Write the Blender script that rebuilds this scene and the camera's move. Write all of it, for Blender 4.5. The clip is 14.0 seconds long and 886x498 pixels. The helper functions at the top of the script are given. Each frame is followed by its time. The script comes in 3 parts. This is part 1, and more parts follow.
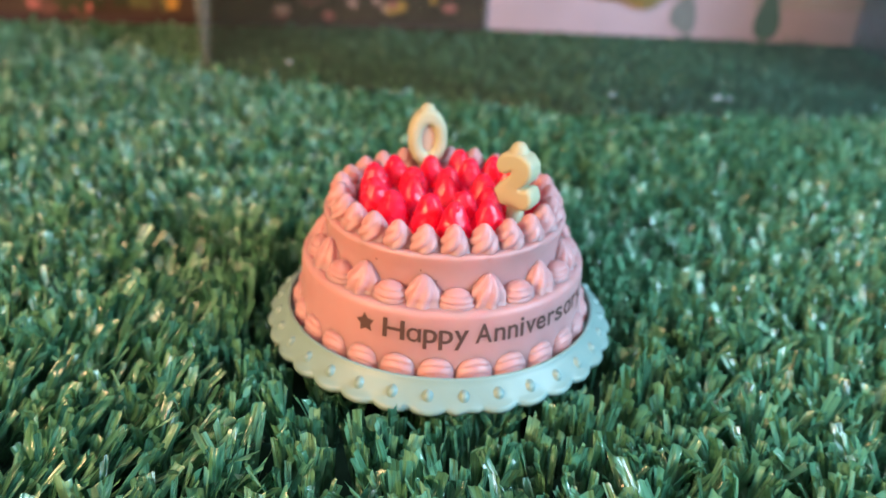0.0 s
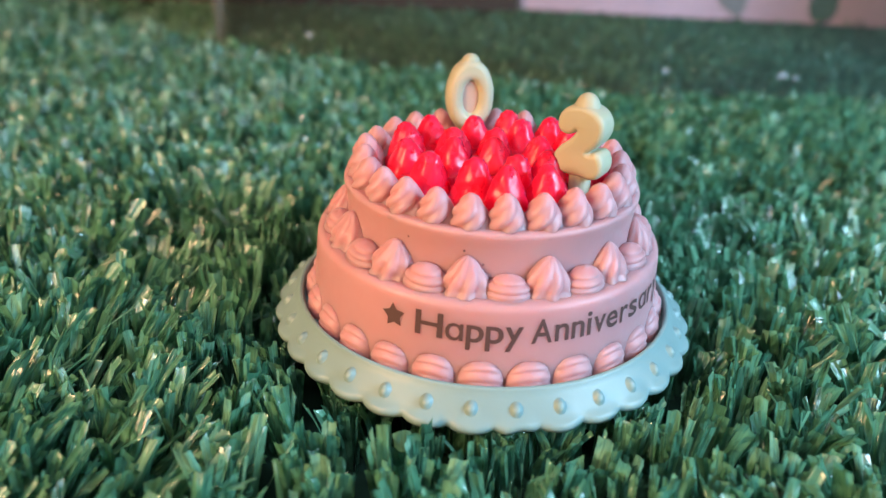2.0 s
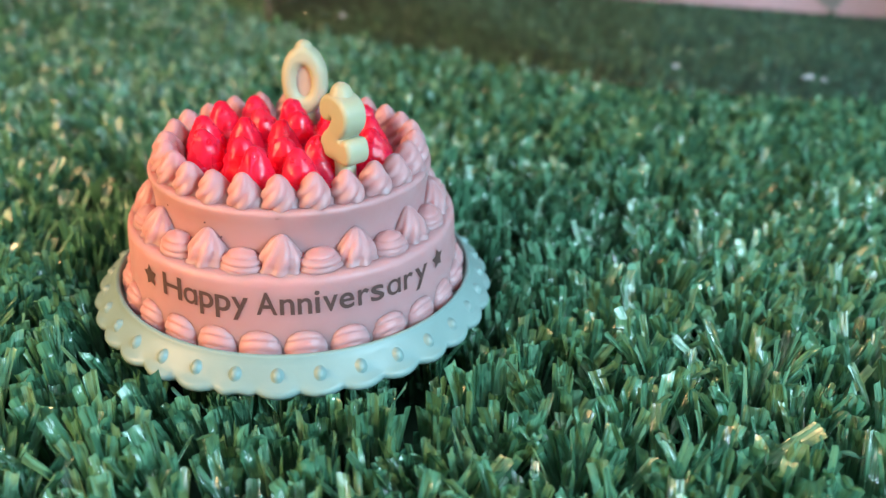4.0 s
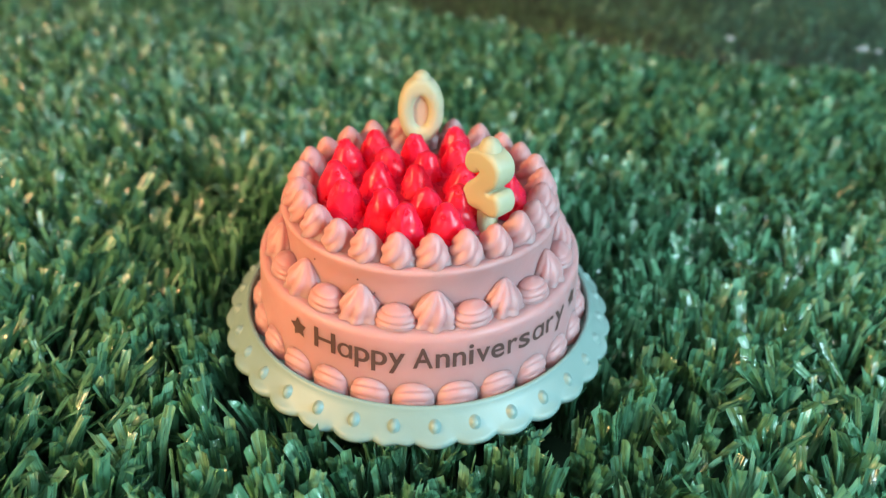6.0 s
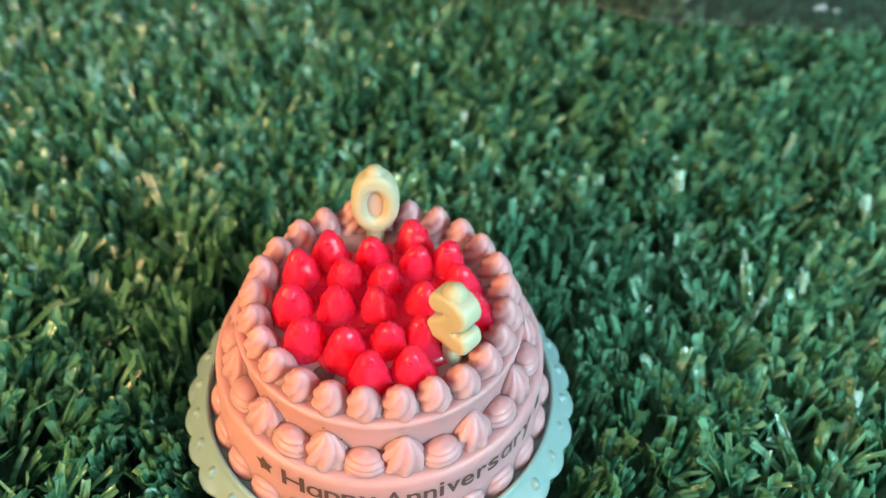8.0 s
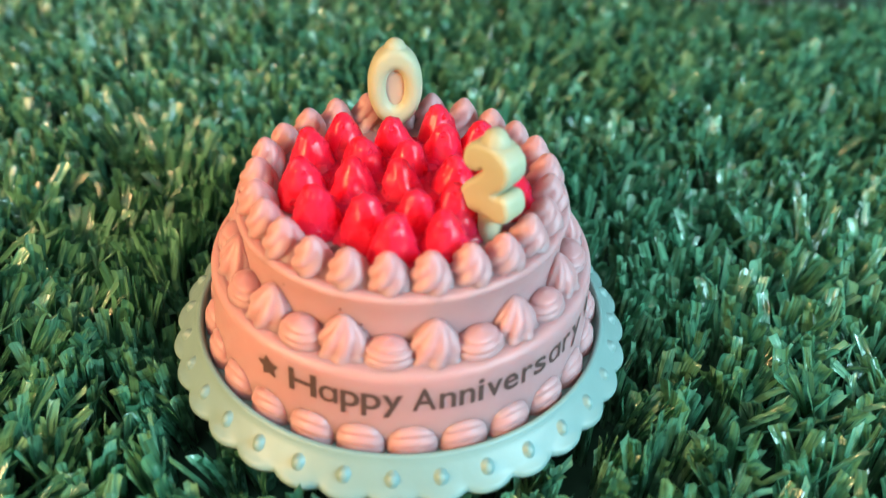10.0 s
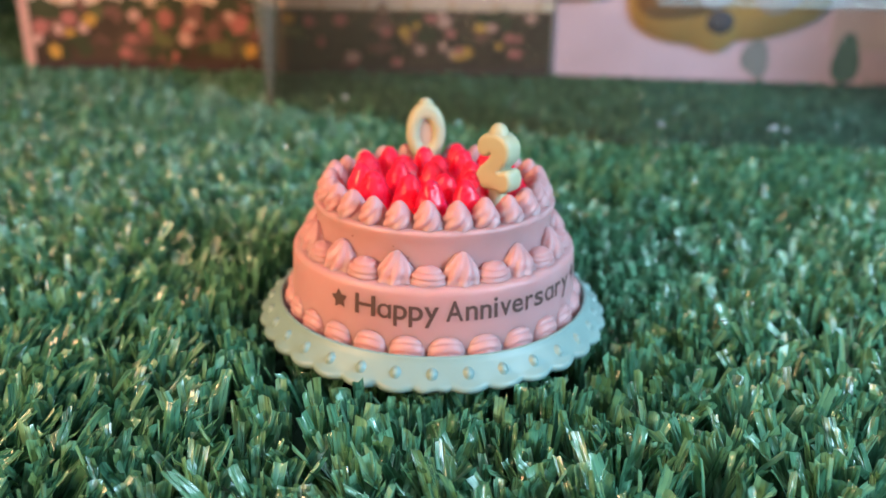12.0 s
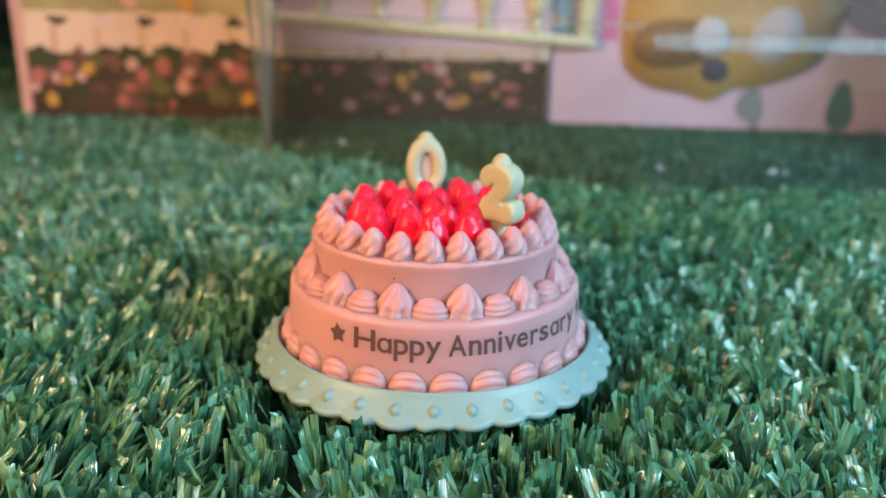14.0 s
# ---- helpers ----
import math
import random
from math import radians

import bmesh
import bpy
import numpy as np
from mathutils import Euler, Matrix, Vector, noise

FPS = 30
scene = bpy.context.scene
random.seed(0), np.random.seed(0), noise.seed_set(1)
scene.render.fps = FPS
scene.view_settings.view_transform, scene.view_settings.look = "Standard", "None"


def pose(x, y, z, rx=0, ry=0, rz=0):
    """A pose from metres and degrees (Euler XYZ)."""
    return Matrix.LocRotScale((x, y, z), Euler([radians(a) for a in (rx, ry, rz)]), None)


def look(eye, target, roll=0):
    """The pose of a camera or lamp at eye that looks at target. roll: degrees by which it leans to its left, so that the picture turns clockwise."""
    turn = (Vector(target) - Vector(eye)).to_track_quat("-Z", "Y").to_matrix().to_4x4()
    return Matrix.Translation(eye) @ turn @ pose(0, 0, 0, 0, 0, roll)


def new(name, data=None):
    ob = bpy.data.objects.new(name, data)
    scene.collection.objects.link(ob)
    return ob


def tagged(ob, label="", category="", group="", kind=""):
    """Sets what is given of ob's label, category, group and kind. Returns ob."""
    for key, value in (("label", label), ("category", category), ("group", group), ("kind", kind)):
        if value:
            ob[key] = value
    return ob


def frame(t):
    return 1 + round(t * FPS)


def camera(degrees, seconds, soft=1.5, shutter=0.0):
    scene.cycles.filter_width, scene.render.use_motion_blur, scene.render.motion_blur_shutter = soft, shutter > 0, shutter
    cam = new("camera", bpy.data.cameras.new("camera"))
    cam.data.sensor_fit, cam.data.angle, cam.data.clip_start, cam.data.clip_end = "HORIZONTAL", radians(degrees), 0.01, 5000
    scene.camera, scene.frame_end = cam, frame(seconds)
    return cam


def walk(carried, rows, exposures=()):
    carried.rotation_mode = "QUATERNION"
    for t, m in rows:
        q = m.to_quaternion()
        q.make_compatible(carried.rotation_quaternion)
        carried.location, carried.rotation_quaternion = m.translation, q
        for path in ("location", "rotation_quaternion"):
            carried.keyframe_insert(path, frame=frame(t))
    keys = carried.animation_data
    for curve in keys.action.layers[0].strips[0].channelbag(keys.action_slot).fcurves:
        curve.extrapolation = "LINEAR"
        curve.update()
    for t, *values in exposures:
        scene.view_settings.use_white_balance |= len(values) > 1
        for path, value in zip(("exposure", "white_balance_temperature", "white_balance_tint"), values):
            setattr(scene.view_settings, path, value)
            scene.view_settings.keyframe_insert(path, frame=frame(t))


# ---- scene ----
# ---- camera and its way ----
cam = camera(56.66, 14.0, 1.3, 0.35)
cam.data.dof.use_dof = True
cam.data.dof.focus_distance = 0.089
cam.data.dof.aperture_fstop = 22.0
ROWS = [
    (0.00, -0.01642, -0.10536, 0.07164, -8.87, -25.92, 2.97),
    (0.50, -0.01624, -0.09312, 0.06477, -8.98, -26.20, 2.94),
    (1.00, -0.01737, -0.08766, 0.06058, -8.95, -26.19, 2.86),
    (1.50, -0.01783, -0.08718, 0.06038, -8.54, -26.10, 2.84),
    (2.00, -0.01634, -0.08794, 0.06023, -7.23, -25.90, 2.96),
    (2.50, -0.00340, -0.09249, 0.06282, -4.53, -25.79, 3.07),
    (3.00, 0.01025, -0.09195, 0.06292, -0.64, -25.77, 3.08),
    (3.20, 0.01501, -0.09226, 0.06273, 1.08, -25.91, 3.13),
    (3.70, 0.02417, -0.09195, 0.06309, 4.56, -26.86, 2.65),
    (4.25, 0.03270, -0.09017, 0.06490, 7.95, -28.59, 1.44),
    (4.80, 0.03495, -0.08885, 0.06737, 9.54, -29.96, 0.58),
    (5.30, 0.02752, -0.08979, 0.06946, 8.25, -29.94, 1.05),
    (5.50, 0.02100, -0.09052, 0.07073, 6.80, -29.87, 1.65),
    (6.00, 0.00931, -0.08700, 0.07668, 4.21, -33.48, 1.95),
    (6.50, 0.00777, -0.07981, 0.08695, 1.56, -37.77, 2.49),
    (7.00, 0.00693, -0.07140, 0.09601, -0.23, -41.54, 2.99),
    (7.60, 0.00589, -0.06591, 0.09990, -1.27, -43.79, 3.35),
    (8.25, 0.00401, -0.06371, 0.09801, -2.11, -44.66, 3.61),
    (8.90, 0.00238, -0.06395, 0.09157, -2.51, -43.90, 3.64),
    (9.50, 0.00201, -0.06505, 0.08319, -2.38, -41.76, 3.39),
    (10.00, 0.00194, -0.06952, 0.07379, -1.92, -38.01, 2.84),
    (10.50, 0.00067, -0.08028, 0.06716, -1.48, -33.49, 2.18),
    (11.00, -0.00071, -0.09752, 0.06519, -1.09, -28.87, 1.69),
    (11.50, -0.00047, -0.10987, 0.06496, -0.81, -24.60, 1.25),
    (12.00, -0.00030, -0.11108, 0.06134, -0.84, -21.17, 1.01),
    (12.50, -0.00065, -0.10981, 0.05817, -0.91, -19.06, 0.90),
    (13.00, -0.00046, -0.10866, 0.05722, -1.05, -17.85, 0.93),
    (13.50, -0.00094, -0.10866, 0.05748, -1.10, -17.47, 0.94),
    (14.00, -0.00113, -0.10917, 0.05776, -1.16, -17.38, 1.05),
]

# stops, kelvin and tint: the camera's own white balance drifts on the way
EXPOSURES = [(0.0, -0.22, 6450, 21), (0.5, -0.28, 6150, 24), (1.0, -0.29, 6100, 25), (3.0, -0.28, 6250, 23), (5.5, -0.24, 7350, 14), (6.5, -0.16, 7000, 15), (7.0, -0.08, 7000, 14), (9.5, -0.10, 6850, 7), (10.5, -0.23, 6600, 10), (12.0, -0.35, 6500, 22), (14.0, -0.37, 6400, 20)]
walk(cam, [(t, pose(x, y, z, 90 + pitch, 0, yaw) @ pose(0, 0, 0, 0, 0, roll)) for t, x, y, z, yaw, pitch, roll in ROWS], EXPOSURES)

# ---- world and lamps ----
world = bpy.data.worlds.new("world")
scene.world = world
world.use_nodes = True
world.node_tree.nodes["Background"].inputs[0].default_value = (0.55, 0.75, 0.8, 1)
world.node_tree.nodes["Background"].inputs[1].default_value = 0.34


def area_lamp(name, eye, target, sx, sy, power, colour, spread=180):
    d = bpy.data.lights.new(name, "AREA")
    d.shape, d.size, d.size_y, d.energy, d.color, d.spread = "RECTANGLE", sx, sy, power, colour, radians(spread)
    ob = new(name, d)
    ob.matrix_world = look(eye, target)
    return ob


# a warm table lamp on one side, a screen on the other, a dim lamp and a window in the room behind, a shaded pendant lamp overhead
area_lamp("warm_lamp", (-0.28, -0.19, 0.17), (-0.14, -0.06, 0.0), 0.16, 0.13, 1.65, (1.0, 0.60, 0.28), 125)
area_lamp("screen_light", (0.28, -0.17, 0.17), (0.15, -0.06, 0.0), 0.18, 0.14, 1.9, (0.44, 0.78, 0.97), 125)
area_lamp("room_lamp", (-0.12, -0.62, 0.24), (0, 0.03, 0), 0.20, 0.14, 0.52, (1.0, 0.70, 0.42))
area_lamp("window_light", (0.45, -0.70, 0.85), (0.05, 0.0, 0), 0.5, 0.5, 0.85, (0.74, 0.89, 1.0))
area_lamp("pendant_lamp", (-0.13, -0.40, 0.85), (-0.03, -0.11, 0), 0.5, 0.5, 0.45, (0.95, 0.95, 1.0), 64)

# ---- materials ----


def material(name):
    m = bpy.data.materials.new(name)
    m.use_nodes = True
    nt = m.node_tree
    return m, nt, nt.nodes["Principled BSDF"]


def node(nt, kind, **inputs):
    n = nt.nodes.new(kind)
    for k, v in inputs.items():
        n.inputs[k.replace("_", " ")].default_value = v
    return n


def ramp(nt, stops):
    n = nt.nodes.new("ShaderNodeValToRGB")
    e = n.color_ramp.elements
    while len(e) < len(stops):
        e.new(0.5)
    for el, (p, c) in zip(e, stops):
        el.position, el.color = p, (*c, 1)
    return n


def plastic(name, colour, rough=0.4, sss=0.0, radius=(1, 0.4, 0.3), scale=0.002, vary=0.06, bump=0.15, grain=900.0, coat=0.0):
    """Moulded plastic: a cloudy tint at two sizes, a fine uneven skin, and a little scattering."""
    m, nt, b = material(name)
    tc = nt.nodes.new("ShaderNodeTexCoord")
    big = node(nt, "ShaderNodeTexNoise", Scale=grain * 0.12, Detail=3.0)
    fine = node(nt, "ShaderNodeTexNoise", Scale=grain, Detail=4.0)
    for n in (big, fine):
        nt.links.new(tc.outputs["Object"], n.inputs["Vector"])
    lo = tuple(c * (1 - vary) for c in colour)
    hi = tuple(min(1, c * (1 + vary)) for c in colour)
    r = ramp(nt, [(0.3, lo), (0.7, hi)])
    nt.links.new(big.outputs["Fac"], r.inputs["Fac"])
    nt.links.new(r.outputs["Color"], b.inputs["Base Color"])
    rr = nt.nodes.new("ShaderNodeMapRange")
    rr.inputs["To Min"].default_value, rr.inputs["To Max"].default_value = rough * 0.85, rough * 1.2
    nt.links.new(fine.outputs["Fac"], rr.inputs["Value"])
    nt.links.new(rr.outputs["Result"], b.inputs["Roughness"])
    bp = node(nt, "ShaderNodeBump", Strength=bump, Distance=0.0002)
    nt.links.new(fine.outputs["Fac"], bp.inputs["Height"])
    nt.links.new(bp.outputs["Normal"], b.inputs["Normal"])
    b.inputs["Subsurface Weight"].default_value = sss
    b.inputs["Subsurface Radius"].default_value = radius
    b.inputs["Subsurface Scale"].default_value = scale
    b.inputs["Coat Weight"].default_value = coat
    b.inputs["Specular IOR Level"].default_value = 0.35
    b.inputs["Coat Roughness"].default_value = 0.075
    return m


PINK = plastic("pink_icing_plastic", (0.455, 0.234, 0.238), 0.42, 0.85, (1, 0.6, 0.55), 0.0048)
MINT = plastic("mint_plastic", (0.182, 0.284, 0.268), 0.42, 0.1, (0.6, 1, 0.9), 0.001)
RED = plastic("red_gel_plastic", (0.98, 0.018, 0.065), 0.27, 1.0, (1, 0.08, 0.12), 0.0038, 0.1, 0.3, 420, 0.1)
RED.node_tree.nodes["Principled BSDF"].inputs["Transmission Weight"].default_value = 0.2
RED.node_tree.nodes["Principled BSDF"].inputs["IOR"].default_value = 1.35
RED.node_tree.nodes["Principled BSDF"].inputs["Specular IOR Level"].default_value = 0.33
nt = RED.node_tree  # shallow seed pits
vor = node(nt, "ShaderNodeTexVoronoi", Scale=620.0)
seed_pit = ramp(nt, [(0.10, (0, 0, 0)), (0.22, (1.0, 1.0, 1.0)), (0.30, (0.8, 0.8, 0.8))])
nt.links.new(nt.nodes["Texture Coordinate"].outputs["Object"], vor.inputs["Vector"])
nt.links.new(vor.outputs["Distance"], seed_pit.inputs["Fac"])
pit = node(nt, "ShaderNodeBump", Strength=0.8, Distance=0.0005)
nt.links.new(seed_pit.outputs["Color"], pit.inputs["Height"])
bump = [n for n in nt.nodes if n.type == "BUMP" and n is not pit and n != pit][0]
nt.links.new(pit.outputs["Normal"], bump.inputs["Normal"])
CREAM = plastic("pale_yellow_plastic", (0.40, 0.39, 0.265), 0.48, 0.35, (1, 0.9, 0.5), 0.0015)
INK = plastic("brown_print", (0.085, 0.044, 0.04), 0.5)
HOLE = plastic("dark_peg_hole", (0.12, 0.05, 0.05), 0.7)
CARD_BROWN = plastic("dark_printed_card", (0.062, 0.036, 0.026), 0.4, vary=0.5, grain=300)
CARD_PINK = plastic("lilac_printed_card", (0.86, 0.60, 0.74), 0.4, vary=0.12, grain=200)
CARD_WALL = plastic("peach_printed_card", (0.84, 0.64, 0.50), 0.4, vary=0.15, grain=200)
CARD_WHITE = plastic("pink_white_print", (0.74, 0.53, 0.43), 0.4, vary=0.12, grain=250)
FENCE = plastic("cream_toy_plastic", (0.86, 0.78, 0.50), 0.35, 0.1)
WALL = plastic("plain_wall_paint", (0.45, 0.42, 0.38), 0.8, grain=60)


def grass_material():
    m, nt, b = material("green_turf_ribbon")
    geo = nt.nodes.new("ShaderNodeNewGeometry")
    r = ramp(nt, [(0.0, (0.055, 0.19, 0.11)), (0.3, (0.105, 0.34, 0.194)), (0.75, (0.162, 0.445, 0.262)), (1.0, (0.25, 0.56, 0.36))])
    nt.links.new(geo.outputs["Random Per Island"], r.inputs["Fac"])
    uv = nt.nodes.new("ShaderNodeUVMap")
    mp = node(nt, "ShaderNodeMapping", Scale=(5.0, 0.4, 1.0))
    nt.links.new(uv.outputs["UV"], mp.inputs["Vector"])
    streak = node(nt, "ShaderNodeTexNoise", Scale=1.6, Detail=3.0)
    nt.links.new(mp.outputs["Vector"], streak.inputs["Vector"])
    mix = nt.nodes.new("ShaderNodeMix")
    mix.data_type, mix.blend_type = "RGBA", "MULTIPLY"
    mix.inputs[0].default_value = 0.9
    sr = ramp(nt, [(0.3, (0.74, 0.76, 0.76)), (0.7, (1.28, 1.22, 1.2))])
    nt.links.new(streak.outputs["Fac"], sr.inputs["Fac"])
    nt.links.new(r.outputs["Color"], mix.inputs[6])
    nt.links.new(sr.outputs["Color"], mix.inputs[7])
    nt.links.new(mix.outputs[2], b.inputs["Base Color"])
    bp = node(nt, "ShaderNodeBump", Strength=0.9, Distance=0.0003)
    nt.links.new(streak.outputs["Fac"], bp.inputs["Height"])
    mw = node(nt, "ShaderNodeMapping", Scale=(0.8, 2.0, 1.0))  # crumpled along its length
    nt.links.new(uv.outputs["UV"], mw.inputs["Vector"])
    wave = node(nt, "ShaderNodeTexNoise", Scale=1.6, Detail=1.0)
    nt.links.new(mw.outputs["Vector"], wave.inputs["Vector"])
    bw = node(nt, "ShaderNodeBump", Strength=1.0, Distance=0.0026)
    nt.links.new(wave.outputs["Fac"], bw.inputs["Height"])
    nt.links.new(bw.outputs["Normal"], bp.inputs["Normal"])
    nt.links.new(bp.outputs["Normal"], b.inputs["Normal"])
    nt.links.new(bp.outputs["Normal"], b.inputs["Coat Normal"])
    b.inputs["Roughness"].default_value = 0.35
    b.inputs["Specular IOR Level"].default_value = 0.8
    b.inputs["Coat Weight"].default_value = 1.0
    b.inputs["Coat Roughness"].default_value = 0.08
    b.inputs["Coat IOR"].default_value = 2.1
    tr = nt.nodes.new("ShaderNodeBsdfTranslucent")
    nt.links.new(mix.outputs[2], tr.inputs["Color"])
    ms = nt.nodes.new("ShaderNodeMixShader")
    ms.inputs["Fac"].default_value = 0.4
    out = nt.nodes["Material Output"]
    nt.links.new(b.outputs[0], ms.inputs[1])
    nt.links.new(tr.outputs[0], ms.inputs[2])
    nt.links.new(ms.outputs[0], out.inputs["Surface"])
    return m


GRASS = grass_material()
BACKING = plastic("dark_green_backing", (0.012, 0.05, 0.03), 0.8, vary=0.4, grain=400)


def clear_material(name, haze, tint=(0.86, 0.9, 0.9)):
    """Thin clear sheet: mostly see-through, a sharp gloss that grows at a slant, a little milky haze."""
    m, nt, b = material(name)
    nt.nodes.remove(b)
    out = nt.nodes["Material Output"]
    tr = nt.nodes.new("ShaderNodeBsdfTransparent")
    tr.inputs["Color"].default_value = (*tint, 1)
    df = nt.nodes.new("ShaderNodeBsdfDiffuse")
    df.inputs["Color"].default_value = (0.5, 0.55, 0.55, 1)
    gl = nt.nodes.new("ShaderNodeBsdfGlossy")
    gl.inputs["Roughness"].default_value = 0.12
    gl.inputs["Color"].default_value = (0.9, 0.9, 0.9, 1)
    ns = node(nt, "ShaderNodeTexNoise", Scale=60.0, Detail=3.0)
    bp = node(nt, "ShaderNodeBump", Strength=0.25, Distance=0.002)
    nt.links.new(ns.outputs["Fac"], bp.inputs["Height"])
    nt.links.new(bp.outputs["Normal"], gl.inputs["Normal"])
    fr = nt.nodes.new("ShaderNodeFresnel")
    fr.inputs["IOR"].default_value = 1.33
    a, c = nt.nodes.new("ShaderNodeMixShader"), nt.nodes.new("ShaderNodeMixShader")
    a.inputs["Fac"].default_value = haze
    nt.links.new(tr.outputs[0], a.inputs[1])
    nt.links.new(df.outputs[0], a.inputs[2])
    nt.links.new(fr.outputs[0], c.inputs["Fac"])
    nt.links.new(a.outputs[0], c.inputs[1])
    nt.links.new(gl.outputs[0], c.inputs[2])
    nt.links.new(c.outputs[0], out.inputs["Surface"])
    return m


CLEAR = clear_material("clear_sheet", 0.02, (0.90, 0.93, 0.935))
CLEAR_EDGE = clear_material("clear_sheet_fold", 0.12, (0.95, 0.97, 0.97))

# ---- mesh helpers; all sizes below are millimetres ----
MM = 0.001
Z0 = 11.0  # height of the plate's beads over the turf's backing


def part(name, bm, mat, parent=None, label="", smooth=True, m=None):
    me = bpy.data.meshes.new(name)
    for f in bm.faces:
        f.smooth = smooth
    bm.to_mesh(me)
    bm.free()
    me.materials.append(mat)
    ob = new(name, me)
    if parent:
        ob.parent = parent
    if m is not None:
        ob.matrix_basis = m
    if label:
        tagged(ob, label)
    return ob


def share(name, ob, parent, m):
    o = new(name, ob.data)
    o.parent = parent
    o.matrix_basis = m
    return o


def empty(name, m=None):
    e = new(name)
    e.empty_display_size = 0.005
    if m is not None:
        e.matrix_basis = m
    return e


def mmpose(x, y, z, rx=0, ry=0, rz=0):
    return pose(x * MM, y * MM, z * MM, rx, ry, rz)


def lathe(profile, n, shape=None):
    """Turns (radius, height) pairs round z; shape(angle, k, r, z) may bend each ring. A radius of 0 closes the end."""
    bm = bmesh.new()
    rings = []
    for k, (r, z) in enumerate(profile):
        if r == 0:
            rings.append([bm.verts.new((0, 0, z * MM))])
            continue
        ring = []
        for i in range(n):
            a = 2 * math.pi * i / n
            rr, zz = shape(a, k, r, z) if shape else (r, z)
            ring.append(bm.verts.new((rr * math.cos(a) * MM, rr * math.sin(a) * MM, zz * MM)))
        rings.append(ring)
    for a, b in zip(rings, rings[1:]):
        for i in range(n):
            j = (i + 1) % n
            if len(a) == 1:
                bm.faces.new((a[0], b[j], b[i]))
            elif len(b) == 1:
                bm.faces.new((a[i], a[j], b[0]))
            else:
                bm.faces.new((a[i], a[j], b[j], b[i]))
    bmesh.ops.recalc_face_normals(bm, faces=bm.faces)
    return bm


def fillet(r0, z0, r1, z1, r2, z2, n=5):
    """Points of a soft bend from (r0, z0) to (r2, z2) with its corner at (r1, z1)."""
    out = []
    for i in range(n + 1):
        s = i / n
        out.append(((1 - s) ** 2 * r0 + 2 * s * (1 - s) * r1 + s * s * r2, (1 - s) ** 2 * z0 + 2 * s * (1 - s) * z1 + s * s * z2))
    return out


def box(bm, x0, x1, y0, y1, z0, z1, m=None):
    vs = [bm.verts.new((Matrix(m) if m is not None else Matrix()) @ Vector((x * MM, y * MM, z * MM))) for x in (x0, x1) for y in (y0, y1) for z in (z0, z1)]
    for f in ((0, 1, 3, 2), (4, 6, 7, 5), (0, 4, 5, 1), (2, 3, 7, 6), (0, 2, 6, 4), (1, 5, 7, 3)):
        bm.faces.new([vs[i] for i in f])
    return bm


def bevelled_box(x0, x1, y0, y1, z0, z1, b=0.5, seg=2):
    bm = box(bmesh.new(), x0, x1, y0, y1, z0, z1)
    bmesh.ops.recalc_face_normals(bm, faces=bm.faces)
    bmesh.ops.bevel(bm, geom=bm.edges[:], offset=b * MM, segments=seg, affect="EDGES", profile=0.5)
    return bm


# ---- the setting: turf, walls, ceiling ----
bm = box(bmesh.new(), -1500, 1500, -1500, 1500, -4, 0)
tagged(part("ground", bm, BACKING, smooth=False), "dark green woven backing under artificial turf", "ground", kind="structure")
for name, q in (("wall_north", (-1560, 1560, 1500, 1560)), ("wall_south", (-1560, 1560, -1560, -1500)), ("wall_west", (-1560, -1500, -1500, 1500)), ("wall_east", (1500, 1560, -1500, 1500))):
    tagged(part(name, box(bmesh.new(), *q, -4, 2300), WALL, smooth=False), "plain dim room wall", "wall", kind="structure")
tagged(part("ceiling", box(bmesh.new(), -1560, 1560, -1560, 1560, 2300, 2360), WALL, smooth=False), "plain dim room ceiling", "ceiling", kind="structure")


